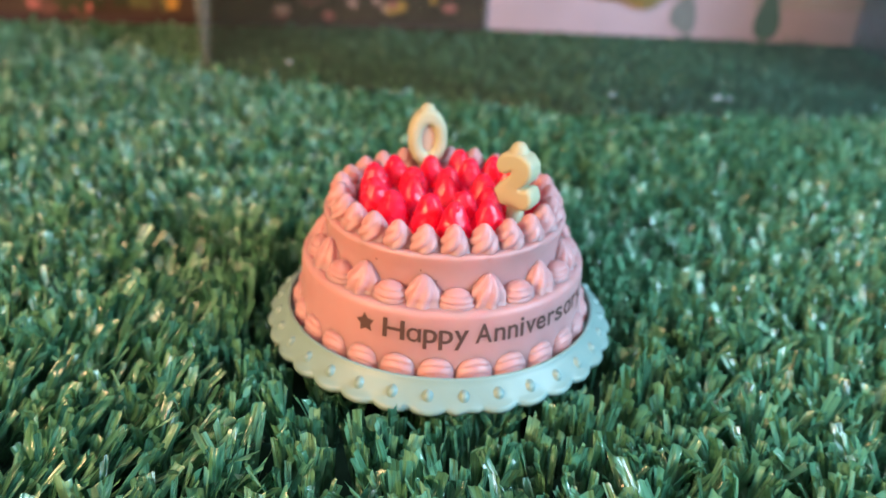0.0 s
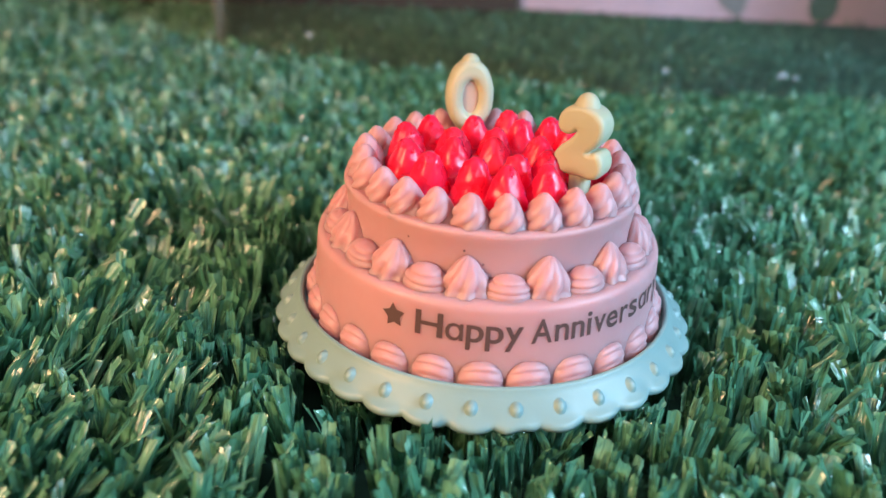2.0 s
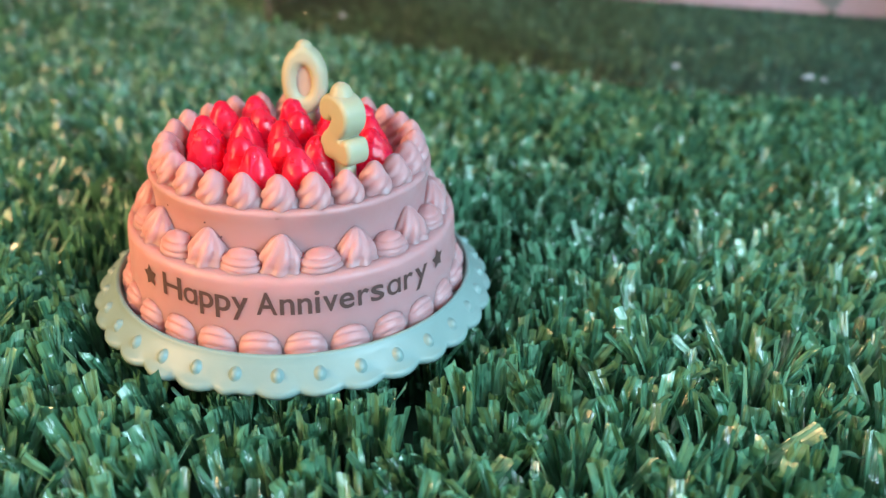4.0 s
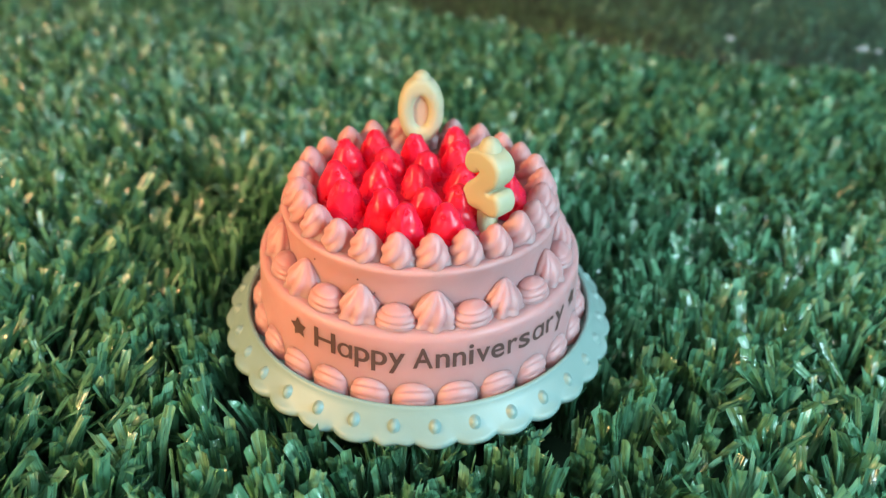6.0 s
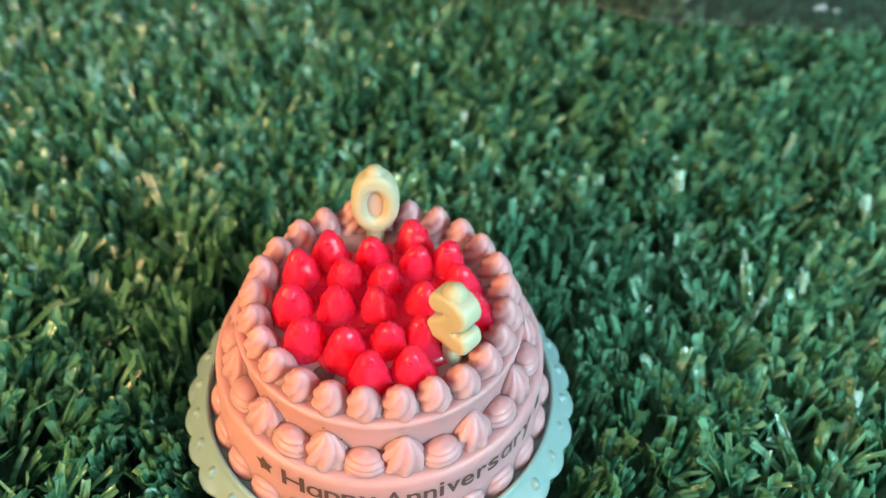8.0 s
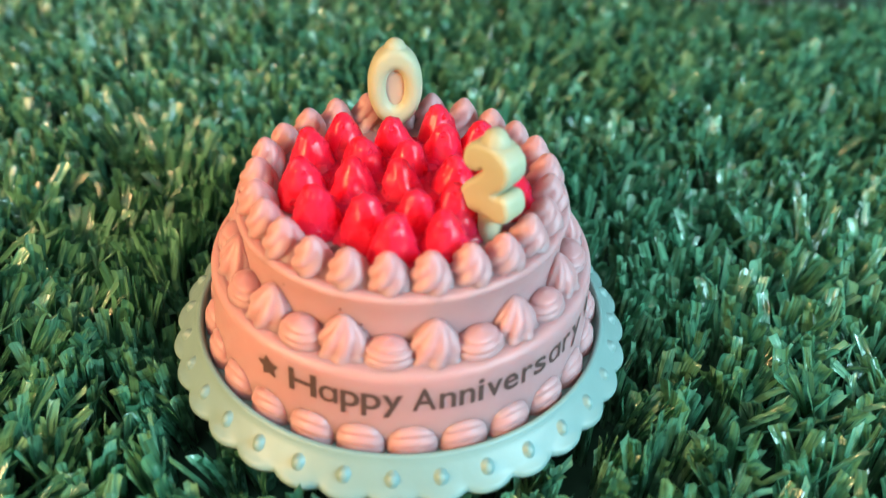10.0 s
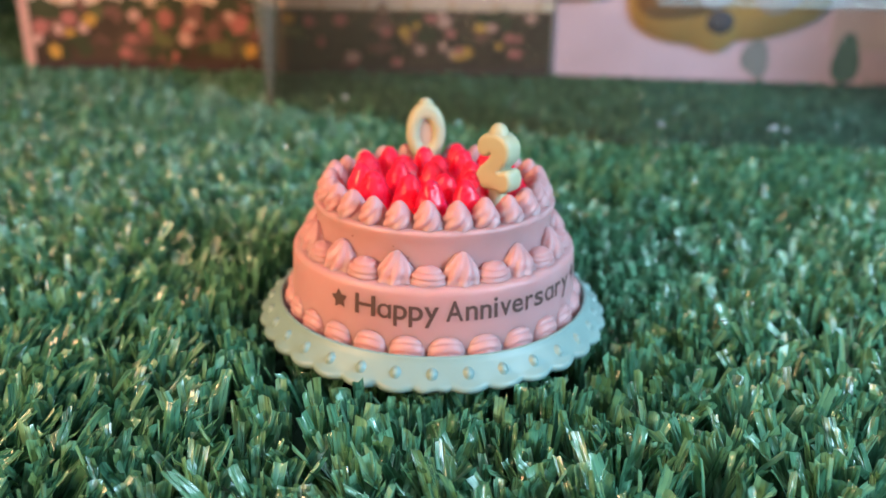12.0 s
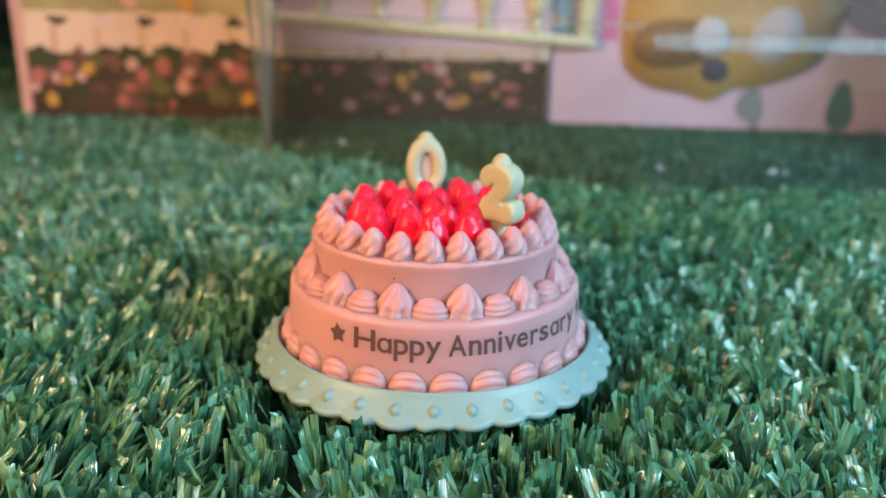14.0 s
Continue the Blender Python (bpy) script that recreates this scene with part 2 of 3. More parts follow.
def turf(name, x0, x1, y0, y1, step, per, width, length, seed, keep):
    """Stitched tufts in rows; the flat ribbons of each stand side by side in a fan, cupped along their length and frayed where they are cut."""
    rng = np.random.default_rng(seed)
    gx, gy = np.meshgrid(np.arange(x0, x1, step), np.arange(y0, y1, step * 1.12))
    cx = gx.ravel() + rng.uniform(-0.38, 0.38, gx.size) * step
    cy = gy.ravel() + rng.uniform(-0.38, 0.38, gx.size) * step
    ok = keep(cx, cy)
    cx, cy = cx[ok], cy[ok]
    m = cx.size
    tuft_h = rng.normal(1.0, 0.07, m)
    tuft_lx, tuft_ly = rng.normal(0, 0.13, m), rng.normal(0, 0.10, m)
    swathe = np.clip((-18 - cx) / 30, 0, 1) * np.clip((30 - cy) / 50, 0, 1)
    tuft_lx += 0.34 * swathe + 0.10 * np.sin(cy / 40 - cx / 23)  # the nap lies over in places
    tuft_ly -= 0.34 * np.clip((cy - 22) / 45, 0, 1) * np.clip((cx + 35) / 50, 0, 1)
    tuft_a = rng.normal(0, 1.0, m)
    i = np.repeat(np.arange(m), per)
    n = i.size
    u = np.tile(np.linspace(-1, 1, per), m) + rng.normal(0, 0.18, n)
    fx, fy = np.cos(tuft_a[i]), np.sin(tuft_a[i])
    v = rng.normal(0, 0.5, n)
    bx = cx[i] + (u * fx * 0.30 - v * fy * 0.26) * step
    by = cy[i] + (u * fy * 0.30 + v * fx * 0.26) * step
    dx = u * fx * 0.24 - v * fy * 0.24 + tuft_lx[i] + rng.normal(0, 0.07, n)
    dy = u * fy * 0.24 + v * fx * 0.24 + tuft_ly[i] + rng.normal(0, 0.07, n)
    L = length * tuft_h[i] * rng.normal(1.0, 0.07, n)
    stray = (rng.random(n) < 0.03) & (np.hypot(bx, by) > 37)
    dx[stray] *= 2.2
    dy[stray] *= 2.2
    low = rng.random(n) < 0.35
    L[low] *= rng.uniform(0.6, 0.9, low.sum())
    # ribbons pressed down by what stands on the turf
    r = np.hypot(bx, by)
    under = r < 25.2
    rim = (r >= 25.2) & (r < 30.0)
    L[under] = 8.0
    dx[under] *= 0.2
    dy[under] *= 0.2
    dx[rim] = bx[rim] / r[rim] * 0.16 + dx[rim] * 0.4
    dy[rim] = by[rim] / r[rim] * 0.16 + dy[rim] * 0.4
    L[rim] *= 0.82
    by_plate = (r >= 30.0) & (r < 37)
    dx[by_plate] = dx[by_plate] * 0.55 + bx[by_plate] / r[by_plate] * 0.02
    dy[by_plate] = dy[by_plate] * 0.55 + by[by_plate] / r[by_plate] * 0.02
    flat = pressed(bx, by) & ~under
    L[flat] *= 0.88
    loose = rng.random(n) < 0.35
    face = tuft_a[i] + rng.normal(0, 0.45, n)
    face[loose] += rng.uniform(-1.5, 1.5, loose.sum())
    w = width * rng.uniform(0.4, 1.15, n) / 2
    curl = rng.normal(0, 0.34, n)
    curl[rim | by_plate] *= 0.3
    twist = rng.normal(0, 0.35, n)
    slant = rng.normal(0, 0.22, n)
    cup = rng.normal(0, 0.38, n)
    flute = rng.normal(0, 0.16, (n, 4))
    jag = rng.normal(0, 0.075, (n, 4)) * width
    verts = np.zeros((n, 16, 3))
    cols = np.array([-1.0, -0.36, 0.36, 1.0])
    for k, s in enumerate((0.0, 0.45, 0.8, 1.0)):
        px = bx + dx * L * s * (0.6 + 0.4 * s) - curl * L * s * s * np.sin(face) * 0.5
        py = by + dy * L * s * (0.6 + 0.4 * s) + curl * L * s * s * np.cos(face) * 0.5
        pz = L * s * np.sqrt(np.clip(1 - 0.5 * (dx * dx + dy * dy), 0.25, 1))
        a = face + twist * s
        ux, uy = np.cos(a) * w, np.sin(a) * w
        for c, q in enumerate(cols):
            deep = cup * (q * q - 0.4) + flute[:, c]
            lift = (jag[:, c] + slant * w * q) * (k == 3)
            verts[:, 4 * k + c] = np.stack([px + ux * q - uy * deep, py + uy * q + ux * deep, pz + lift], -1)
    me = bpy.data.meshes.new(name)
    base = (np.arange(n) * 16)[:, None]
    quads = np.concatenate([base + np.array([0, 1, 5, 4]) + 4 * k + j for k in range(3) for j in range(3)], 1).reshape(-1, 4)
    me.vertices.add(n * 16)
    me.vertices.foreach_set("co", (verts.reshape(-1) * MM).astype(np.float32))
    me.loops.add(quads.size)
    me.loops.foreach_set("vertex_index", quads.reshape(-1).astype(np.int32))
    me.polygons.add(len(quads))
    me.polygons.foreach_set("loop_start", (np.arange(len(quads)) * 4).astype(np.int32))
    me.polygons.foreach_set("use_smooth", np.ones(len(quads), bool))
    uv = me.uv_layers.new(name="UVMap")
    side = np.tile((cols + 1) / 2, 4)
    up = np.repeat([0.0, 0.45, 0.8, 1.0], 4)
    shift = rng.uniform(0, 40, n)
    vu = np.stack([(shift[:, None] + side).reshape(-1), np.tile(up, n) + np.repeat(shift, 16)], -1)
    uv.data.foreach_set("uv", vu[quads.reshape(-1)].reshape(-1).astype(np.float32))
    me.update(calc_edges=True)
    me.materials.append(GRASS)
    return tagged(new(name, me), "glossy green artificial turf of short flat ribbons", "turf", kind="stuff")


CASE = [(-52, 145), (54, 104), (172, 101), (192, 204), (-62, 206)]  # footprint of the clear case


def pressed(x, y):
    """Where the boxes and the clear case press the turf down."""
    ins = (y > 207) & (y < 300) & (x > -160) & (x < 230)
    inside = np.ones(x.shape, bool)
    for (ax, ay), (bx, by) in zip(CASE, CASE[1:] + CASE[:1]):
        inside &= (bx - ax) * (y - ay) - (by - ay) * (x - ax) > 0
    return ins | inside


def near_zone(x, y):
    return (np.abs(x - 0.02 * y) < 62 + 0.72 * np.maximum(y + 85, 0))


turf("turf_near", -200, 220, -78, 90, 4.9, 18, 1.6, 10.4, 3, near_zone)
turf("turf_middle", -240, 260, 90, 330, 4.7, 14, 1.6, 9.8, 4, lambda x, y: np.abs(x) < 90 + 0.72 * np.maximum(y, 0))
turf("turf_far", -1400, 400, 330, 1480, 11.0, 6, 4.5, 10.0, 5, lambda x, y: (x < -60) | (y < 420))
turf("turf_around", -500, 500, -500, 330, 9.0, 5, 4.0, 8.5, 6, lambda x, y: ~(near_zone(x, y) & (y > -78) & (y < 90)) & ~((np.abs(x) < 90 + 0.72 * np.maximum(y, 0)) & (y >= 90)))

# ---- the plate ----
DOT_STEP, DOT_FROM, DOTS = 360 / 33, -90.2, 33


def scallop(a, k, r, z):
    lobe = abs(math.cos(33 * (a - math.radians(DOT_FROM)) / 2)) ** 0.7
    s = max(0.0, min(1.0, (r - 23.9) / 0.9)) if k > 12 else 0.0
    chip = max(0.0, 1 - abs(math.degrees(a) - 360 + 89.3) / 2.6) ** 0.5 if s > 0.5 else 0.0
    return r + s * (0.78 * lobe - 0.55) - 0.38 * chip, z + 0.22 * s * (1 - lobe) + 0.3 * chip


plate = empty("cake_plate", mmpose(0, 0, Z0))
tagged(plate, "round mint green plastic plate with scalloped beaded rim", "plate")
prof = [(0, 0.2), (12, 0.2), (20.9, 0.2)] + fillet(21.2, 0.2, 21.65, 0.2, 21.72, 0.8) + fillet(21.75, 1.2, 21.8, 1.72, 22.05, 1.72) + fillet(22.2, 1.72, 22.42, 1.66, 22.5, 1.3, 3) + [(22.9, 0.85), (23.4, 0.3), (24.0, -0.4)]
prof += fillet(24.45, -0.85, 25.0, -1.2, 24.95, -1.6) + [(24.8, -2.0), (24.4, -2.05), (23.6, -1.2), (22.4, -0.1), (21.4, -0.3), (20.6, -2.2), (19.6, -2.6), (0, -2.6)]
part("dish", lathe(prof, 264, scallop), MINT, plate)
bm = lathe([(0.92, -0.12), (0.74, 0.02), (0.60, 0.14), (0.50, 0.30), (0.36, 0.43), (0.18, 0.50), (0, 0.52)], 16)
bead = None
for i in range(DOTS):
    a = DOT_FROM + i * DOT_STEP
    m = mmpose(0, 0, 0, 0, 0, a) @ mmpose(23.56, 0, 0.08, 0, 48, 0) @ Matrix.Diagonal((1.2, 0.95, 1.0, 1))
    if bead is None:
        bead = part("bead", bm, MINT, plate, m=m)
    else:
        share("bead", bead, plate, m)

# ---- the cake ----
cake = empty("toy_cake", mmpose(0, 0, Z0))
tagged(cake, "pink plastic two-tier toy cake with red strawberries and brown lettering", "toy cake")
prof = [(0, 0.25), (20.4, 0.25), (20.5, 0.5), (20.35, 3.0), (20.15, 6.0), (20.02, 8.3)] + fillet(19.99, 8.6, 19.95, 9.68, 18.9, 9.70, 8) + [(18.0, 9.7), (17.0, 9.7), (0, 9.7)]
part("lower_tier", lathe(prof, 160), PINK, cake)
prof = [(0, 9.5), (17.0, 9.5)] + fillet(17.0, 9.72, 16.55, 9.8, 16.5, 10.5) + [(16.45, 12.0), (16.55, 13.6), (16.75, 14.8)] + fillet(16.88, 15.3, 17.0, 15.97, 16.3, 15.95) + [(15.6, 15.85), (14.6, 15.8), (12, 15.7), (0, 15.7)]
part("upper_tier", lathe(prof, 160), PINK, cake)


def swirl(height, width, ridges, twist, depth, round_tip=False, n=40):
    """A piped star of icing: a bulb that narrows to a tip, with twisted ridges."""
    prof = []
    for k in range(17):
        q = k / 16
        full = 0.93 + 0.07 * math.sin(math.pi * min(1, 1.6 * q)) if round_tip else 0.91 + 0.10 * math.sin(math.pi * min(1, 1.5 * q))
        r = width / 2 * (1 - q**1.9) ** 0.64 * (full + 0.16 * math.exp(-18 * q))  # the foot runs out into the tier
        prof.append((r if k < 16 else 0, height * q))
    prof = [(width / 2 * 1.12, -0.3)] + prof

    def shape(a, k, r, z):
        s = max(0, z) / height
        lobe = abs(math.cos(ridges / 2 * (a - twist * s))) ** 0.7
        return r * (1 - depth * (1.1 - 0.75 * s) * (0.75 - lobe)) + 0.05 * math.sin(a + 5 * s), z

    return lathe(prof, n, shape)


def shell(width, height, depth, folds, bite=0.07, dome=0.62):
    """A flat pressed blob of icing with stepped folds, one over another."""
    prof = []
    for k in range(25):
        s = k / 24
        r = (1 - s**2.1) ** dome
        step = bite * (abs(math.sin(math.pi * folds * (s + 0.06))) ** 0.6 - 1)
        prof.append((max(1e-3, r + step) if k < 24 else 0, s))
    prof = [(1.12, -0.1), (1.04, 0.0)] + prof[1:]
    bm = lathe(prof, 36)
    for v in bm.verts:
        v.co.x, v.co.y, v.co.z = v.co.x * depth / 2, v.co.y * width / 2, v.co.z * height
    return bm


def scallop_shell(width, height, depth, ridges):
    """A piped shell against the wall: a plump dome with rounded arched ridges that droop at both ends."""
    bm, rings, n = bmesh.new(), [], 22
    for k in range(29):
        v = math.sin(math.pi / 2 * k / 28)
        half = max(1e-3, 1 - v**2.7) ** 0.44
        row = []
        for i in range(n + 1):
            u = -math.cos(math.pi * i / n)
            swell = max(0.0, 1 - u * u) ** 0.45 * max(0.0, 1 - v**3.2) ** 0.55
            x = u * half
            ridge = abs(math.cos(math.pi * ridges * (v + 0.24 * x * x))) ** 0.6 - 0.6
            d = depth * swell + 0.29 * ridge * min(1, 2.2 * swell)
            row.append(bm.verts.new((d * MM, x * width / 2 * MM, height * v * MM)))
        rings.append(row)
    for r0, r1 in zip(rings, rings[1:]):
        for i in range(n):
            bm.faces.new((r0[i], r0[i + 1], r1[i + 1], r1[i]))
    bmesh.ops.remove_doubles(bm, verts=bm.verts, dist=1e-7)
    bmesh.ops.recalc_face_normals(bm, faces=bm.faces)
    if sum(f.normal.x for f in bm.faces) < 0:
        bmesh.ops.reverse_faces(bm, faces=bm.faces)
    return bm


def ring_of(name, bm, n, start, radius, z, tilt=0.0, jitter=0.0, seed=1, flat=1.0):
    rng = random.Random(seed)
    first = None
    for i in range(n):
        a = start + 360 / n * i
        m = mmpose(0, 0, 0, 0, 0, a) @ mmpose(radius, 0, z, 0, tilt, 0) @ pose(0, 0, 0, rng.uniform(-3, 3) * jitter, rng.uniform(-3, 3) * jitter, 0) @ Matrix.Diagonal((flat, 1, 1, 1)) @ pose(0, 0, 0, 0, 0, rng.uniform(-12, 12) * jitter)
        k = 1 + rng.uniform(-0.04, 0.04) * jitter
        m = m @ Matrix.Diagonal((k, k, 1 + rng.uniform(-0.05, 0.05) * jitter, 1))
        if first is None:
            first = part(name, bm, PINK, cake, m=m)
        else:
            share(name, first, cake, m)


ring_of("icing_peak", swirl(3.7, 4.0, 5, 2.6, 0.3, True), 25, -93.0, 14.5, 15.7, 4, 1, 2)
ring_of("icing_star", swirl(3.8, 4.8, 8, 0.7, 0.27), 13, -78.4, 17.15, 9.65, -6, 1, 3, 0.76)
ring_of("icing_button", shell(5.0, 2.35, 3.7, 3.0, 0.13, 0.62), 13, -78.4 - 180 / 13, 17.4, 9.65, 0, 1, 4)
ring_of("icing_shell", scallop_shell(4.85, 3.35, 1.6, 3.3), 26, -85.3, 19.9, 0.2, 0, 0.4, 5)


def strawberry():
    prof = [(3.05, -0.4), (2.95, 0.4), (2.78, 1.05), (2.52, 1.7), (2.2, 2.5), (1.9, 3.3), (1.52, 4.15), (1.05, 4.9), (0.55, 5.35), (0, 5.5)]

    def shape(a, k, r, z):
        p = Vector((r * math.cos(a), r * math.sin(a), z))
        d = 0.24 * noise.noise(p * 0.8) + 0.22 * noise.noise(p * 2.2)
        return r + d * min(1, r), z + 0.5 * d * (r < 1.5)

    return lathe([p for q, w in zip(prof, prof[1:]) for p in (q, ((q[0] + w[0]) / 2, (q[1] + w[1]) / 2))] + [prof[-1]], 32, shape)


BERRIES = [(-6.5, 6.2), (-9.5, 2.9), (-9.9, -1.9), (-8.0, -6.5), (-4.2, 2.5), (-4.8, -2.6), (-3.2, -7.9), (-1.1, 6.2), (0.3, 1.7), (0.1, -2.6), (1.4, -6.6), (-0.5, -11.5), (3.5, 8.9), (4.0, 4.8),
           (7.5, 5.4), (9.5, 2.0), (4.8, -1.0), (5.0, -6.2), (4.2, -10.4), (10.6, -1.9)]
rng = random.Random(8)
berry = None
bm = strawberry()
for x, y in BERRIES:
    m = mmpose(x, y, 15.6, rng.uniform(-7, 7) - y * 0.4, rng.uniform(-7, 7) + x * 0.4, rng.uniform(0, 360))
    k = rng.uniform(0.86, 0.94)
    m = m @ Matrix.Diagonal((k, k, rng.uniform(0.94, 1.02), 1))
    if berry is None:
        berry = part("strawberry", bm, RED, cake, "glossy translucent red plastic strawberry", m=m)
    else:
        share("strawberry", berry, cake, m)
part("berry_bed", lathe([(10.3, -0.2), (10.1, 0.45), (9.3, 1.05), (7.5, 1.5), (4, 1.8), (0, 1.9)], 48, lambda a, k, r, z: (r + 0.5 * math.sin(5 * a) + 0.3 * math.sin(9 * a + 1), z)), RED, cake, "red gel base between the strawberries", m=mmpose(0.3, -0.6, 15.6))
part("peg_hole", lathe([(0, 0.0), (0.9, 0.0), (1.05, 0.12), (1.2, 0.0), (1.25, -0.3)], 24), HOLE, cake, "small dark empty peg hole", m=mmpose(-5.5, -10.3, 15.75))


bm = bmesh.new()
bmesh.ops.create_uvsphere(bm, u_segments=8, v_segments=6, radius=0.11 * MM)
speck = None
for a, z in ((-128.7, 14.0), (-107.8, 13.7), (-101.0, 12.4)):
    m = mmpose(16.6 * math.cos(math.radians(a)), 16.6 * math.sin(math.radians(a)), z)
    if speck is None:
        speck = part("speck", bm, HOLE, cake, "tiny dark moulding speck", m=m)
    else:
        share("speck", speck, cake, m)


# ---- lettering round the lower tier ----
def wrap(bm, radius, z):
    """Bends a flat drawing (x as degrees, y as height in mm) onto the tier's wall."""
    for v in bm.verts:
        a, lift = math.radians(v.co.x), v.co.z
        rr = radius(v.co.y + z) + lift
        v.co = Vector((rr * math.cos(a), rr * math.sin(a), v.co.y + z)) * MM


def wall_radius(z):
    return 20.35 - (z - 3.0) * (0.20 / 3.0)


def glyph(letter, a0, a1, z0, z1):
    """One printed letter of the built-in font between two angles and two heights; a stands with a single storey."""
    cu = bpy.data.curves.new("lettering", "FONT")
    cu.body, cu.size, cu.offset, cu.resolution_u = {"a": "\u0251"}.get(letter, letter), 1.0, 0.014, 5
    ob = bpy.data.objects.new("lettering", cu)
    scene.collection.objects.link(ob)
    me = bpy.data.meshes.new_from_object(ob.evaluated_get(bpy.context.evaluated_depsgraph_get()))
    bpy.data.objects.remove(ob)
    co = [v.co.copy() for v in me.vertices]
    x0, x1 = min(c.x for c in co), max(c.x for c in co)
    y0, y1 = min(c.y for c in co), max(c.y for c in co)
    for v in me.vertices:
        v.co = (a0 + (v.co.x - x0) / (x1 - x0) * (a1 - a0), z0 + (v.co.y - y0) / (y1 - y0) * (z1 - z0), 0.05)
    return me


def lettering(word, spans):
    bm = bmesh.new()
    for letter, (a0, a1) in zip(word, spans):
        low = 4.68 if letter in "py" else 5.52
        me = glyph(letter, a0, a1, low, 8.2 if letter in "HAi" else 7.44)
        bm.from_mesh(me)
        bpy.data.meshes.remove(me)
    bmesh.ops.remove_doubles(bm, verts=bm.verts, dist=1e-4)
    wrap(bm, wall_radius, 0)
    return bm


def star(a0, height, z):
    bm = bmesh.new()
    pts = []
    for i in range(10):
        r = (1.0 if i % 2 == 0 else 0.56) * height / 2
        b = math.pi / 2 + i * math.pi / 5 + 0.12
        pts.append(bm.verts.new((a0 + math.degrees(r * math.cos(b) / 20.2), r * math.sin(b), 0.05)))
    mid = bm.verts.new((a0, 0, 0.05))
    for i in range(10):
        bm.faces.new((mid, pts[i], pts[(i + 1) % 10]))
    wrap(bm, wall_radius, z)
    return bm


part("lettering", lettering("Happy", [(-119.2, -110.9), (-110.2, -105.0), (-104.2, -99.2), (-98.7, -93.6), (-93.3, -88.0)]), INK, cake, "dark brown printed word", smooth=False)
part("lettering", lettering("Anniversary", [(-85.6, -79.4), (-78.6, -74.2), (-73.3, -69.0), (-68.1, -66.5), (-65.7, -61.0), (-60.6, -55.8), (-54.6, -50.8), (-50.2, -45.4), (-44.2, -38.8), (-37.5, -33.3), (-32.4, -25.7)]), INK, cake, "dark brown printed word", smooth=False)
part("printed_star", star(-126.3, 2.75, 6.75), INK, cake, "dark brown printed star", smooth=False)
part("printed_star", star(-19.2, 2.6, 6.9), INK, cake, "dark brown printed star", smooth=False)


# ---- the number candles ----
def outline_solid(pts, holes, thick, bevel, swell=0.0):
    """A soft solid numeral from a closed outline (mm), standing in the xz plane, front to -y."""
    cu = bpy.data.curves.new("numeral", "CURVE")
    cu.dimensions, cu.fill_mode, cu.extrude, cu.bevel_depth, cu.bevel_resolution = "2D", "BOTH", (thick / 2 - bevel) * MM, bevel * MM, 3
    cu.offset = (swell - bevel) * MM
    cu.resolution_u = 6
    for loop in (pts, *holes):
        sp = cu.splines.new("BEZIER")
        sp.bezier_points.add(len(loop) - 1)
        for p, (x, y) in zip(sp.bezier_points, loop):
            p.co = (x * MM, y * MM, 0)
            p.handle_left_type = p.handle_right_type = "AUTO"
        sp.use_cyclic_u = True
    ob = bpy.data.objects.new("numeral", cu)
    scene.collection.objects.link(ob)
    me = bpy.data.meshes.new_from_object(ob.evaluated_get(bpy.context.evaluated_depsgraph_get()))
    bpy.data.objects.remove(ob)
    bm = bmesh.new()
    bm.from_mesh(me)
    bmesh.ops.remove_doubles(bm, verts=bm.verts, dist=1e-6)
    bm.transform(pose(0, 0, 0, 90, 0, 0))
    return bm


def oval(rx, rz, cz, n=12):
    return [(rx * math.cos(2 * math.pi * i / n), cz + rz * math.sin(2 * math.pi * i / n)) for i in range(n)]


def wick(z):
    return lathe([(1.4, z - 0.95), (1.3, z - 0.45), (1.08, z + 0.05), (0.9, z + 0.35), (0.5, z + 0.66), (0, z + 0.76)], 20)


candle = empty("number_candle", mmpose(-1.4, 11.2, Z0 + 15.7, -3, 0, 4))
tagged(candle, "pale yellow plastic toy candle shaped like a zero", "toy candle", group="number candles on the cake")
part("numeral", outline_solid(oval(2.95, 4.5, 6.2), [oval(0.95, 1.95, 6.1)], 3.0, 0.95), CREAM, candle)
part("recess", outline_solid(oval(1.8, 3.1, 6.2), [], 1.5, 0.2), plastic("peach_plastic", (0.46, 0.33, 0.25), 0.48, 0.35, (1, 0.9, 0.5), 0.0015), candle, m=mmpose(0, 0, 0))
part("wick_knob", wick(10.6), CREAM, candle)
part("peg", lathe([(1.2, -0.5), (1.2, 2.2), (0, 2.2)], 20), CREAM, candle)

TWO = [(-2.6, 9.0), (-2.1, 10.25), (-0.7, 11.0), (0.9, 10.95), (2.25, 10.1), (2.65, 8.8), (2.3, 7.4), (1.45, 6.3), (0.95, 5.5), (1.5, 5.2), (2.4, 5.35), (2.85, 4.7), (2.85, 3.3), (2.3, 2.6), (0.5, 2.55), (-1.4, 2.55), (-2.6, 2.75), (-2.9, 3.9), (-2.4, 5.1), (-1.25, 6.3), (-0.35, 7.5), (-0.1, 8.3), (-0.5, 8.6), (-1.05, 8.1), (-1.8, 7.85), (-2.45, 8.2)]
candle = empty("number_candle", mmpose(8.4, -7.1, Z0 + 15.8, 2, 0, -42))
tagged(candle, "pale yellow plastic toy candle shaped like a two", "toy candle", group="number candles on the cake")
part("numeral", outline_solid([(x * 0.88, 3.45 + (z - 2.75) * 0.82) for x, z in TWO], [], 3.0, 0.6, 0.35), CREAM, candle)
part("wick_knob", wick(11.0), CREAM, candle)
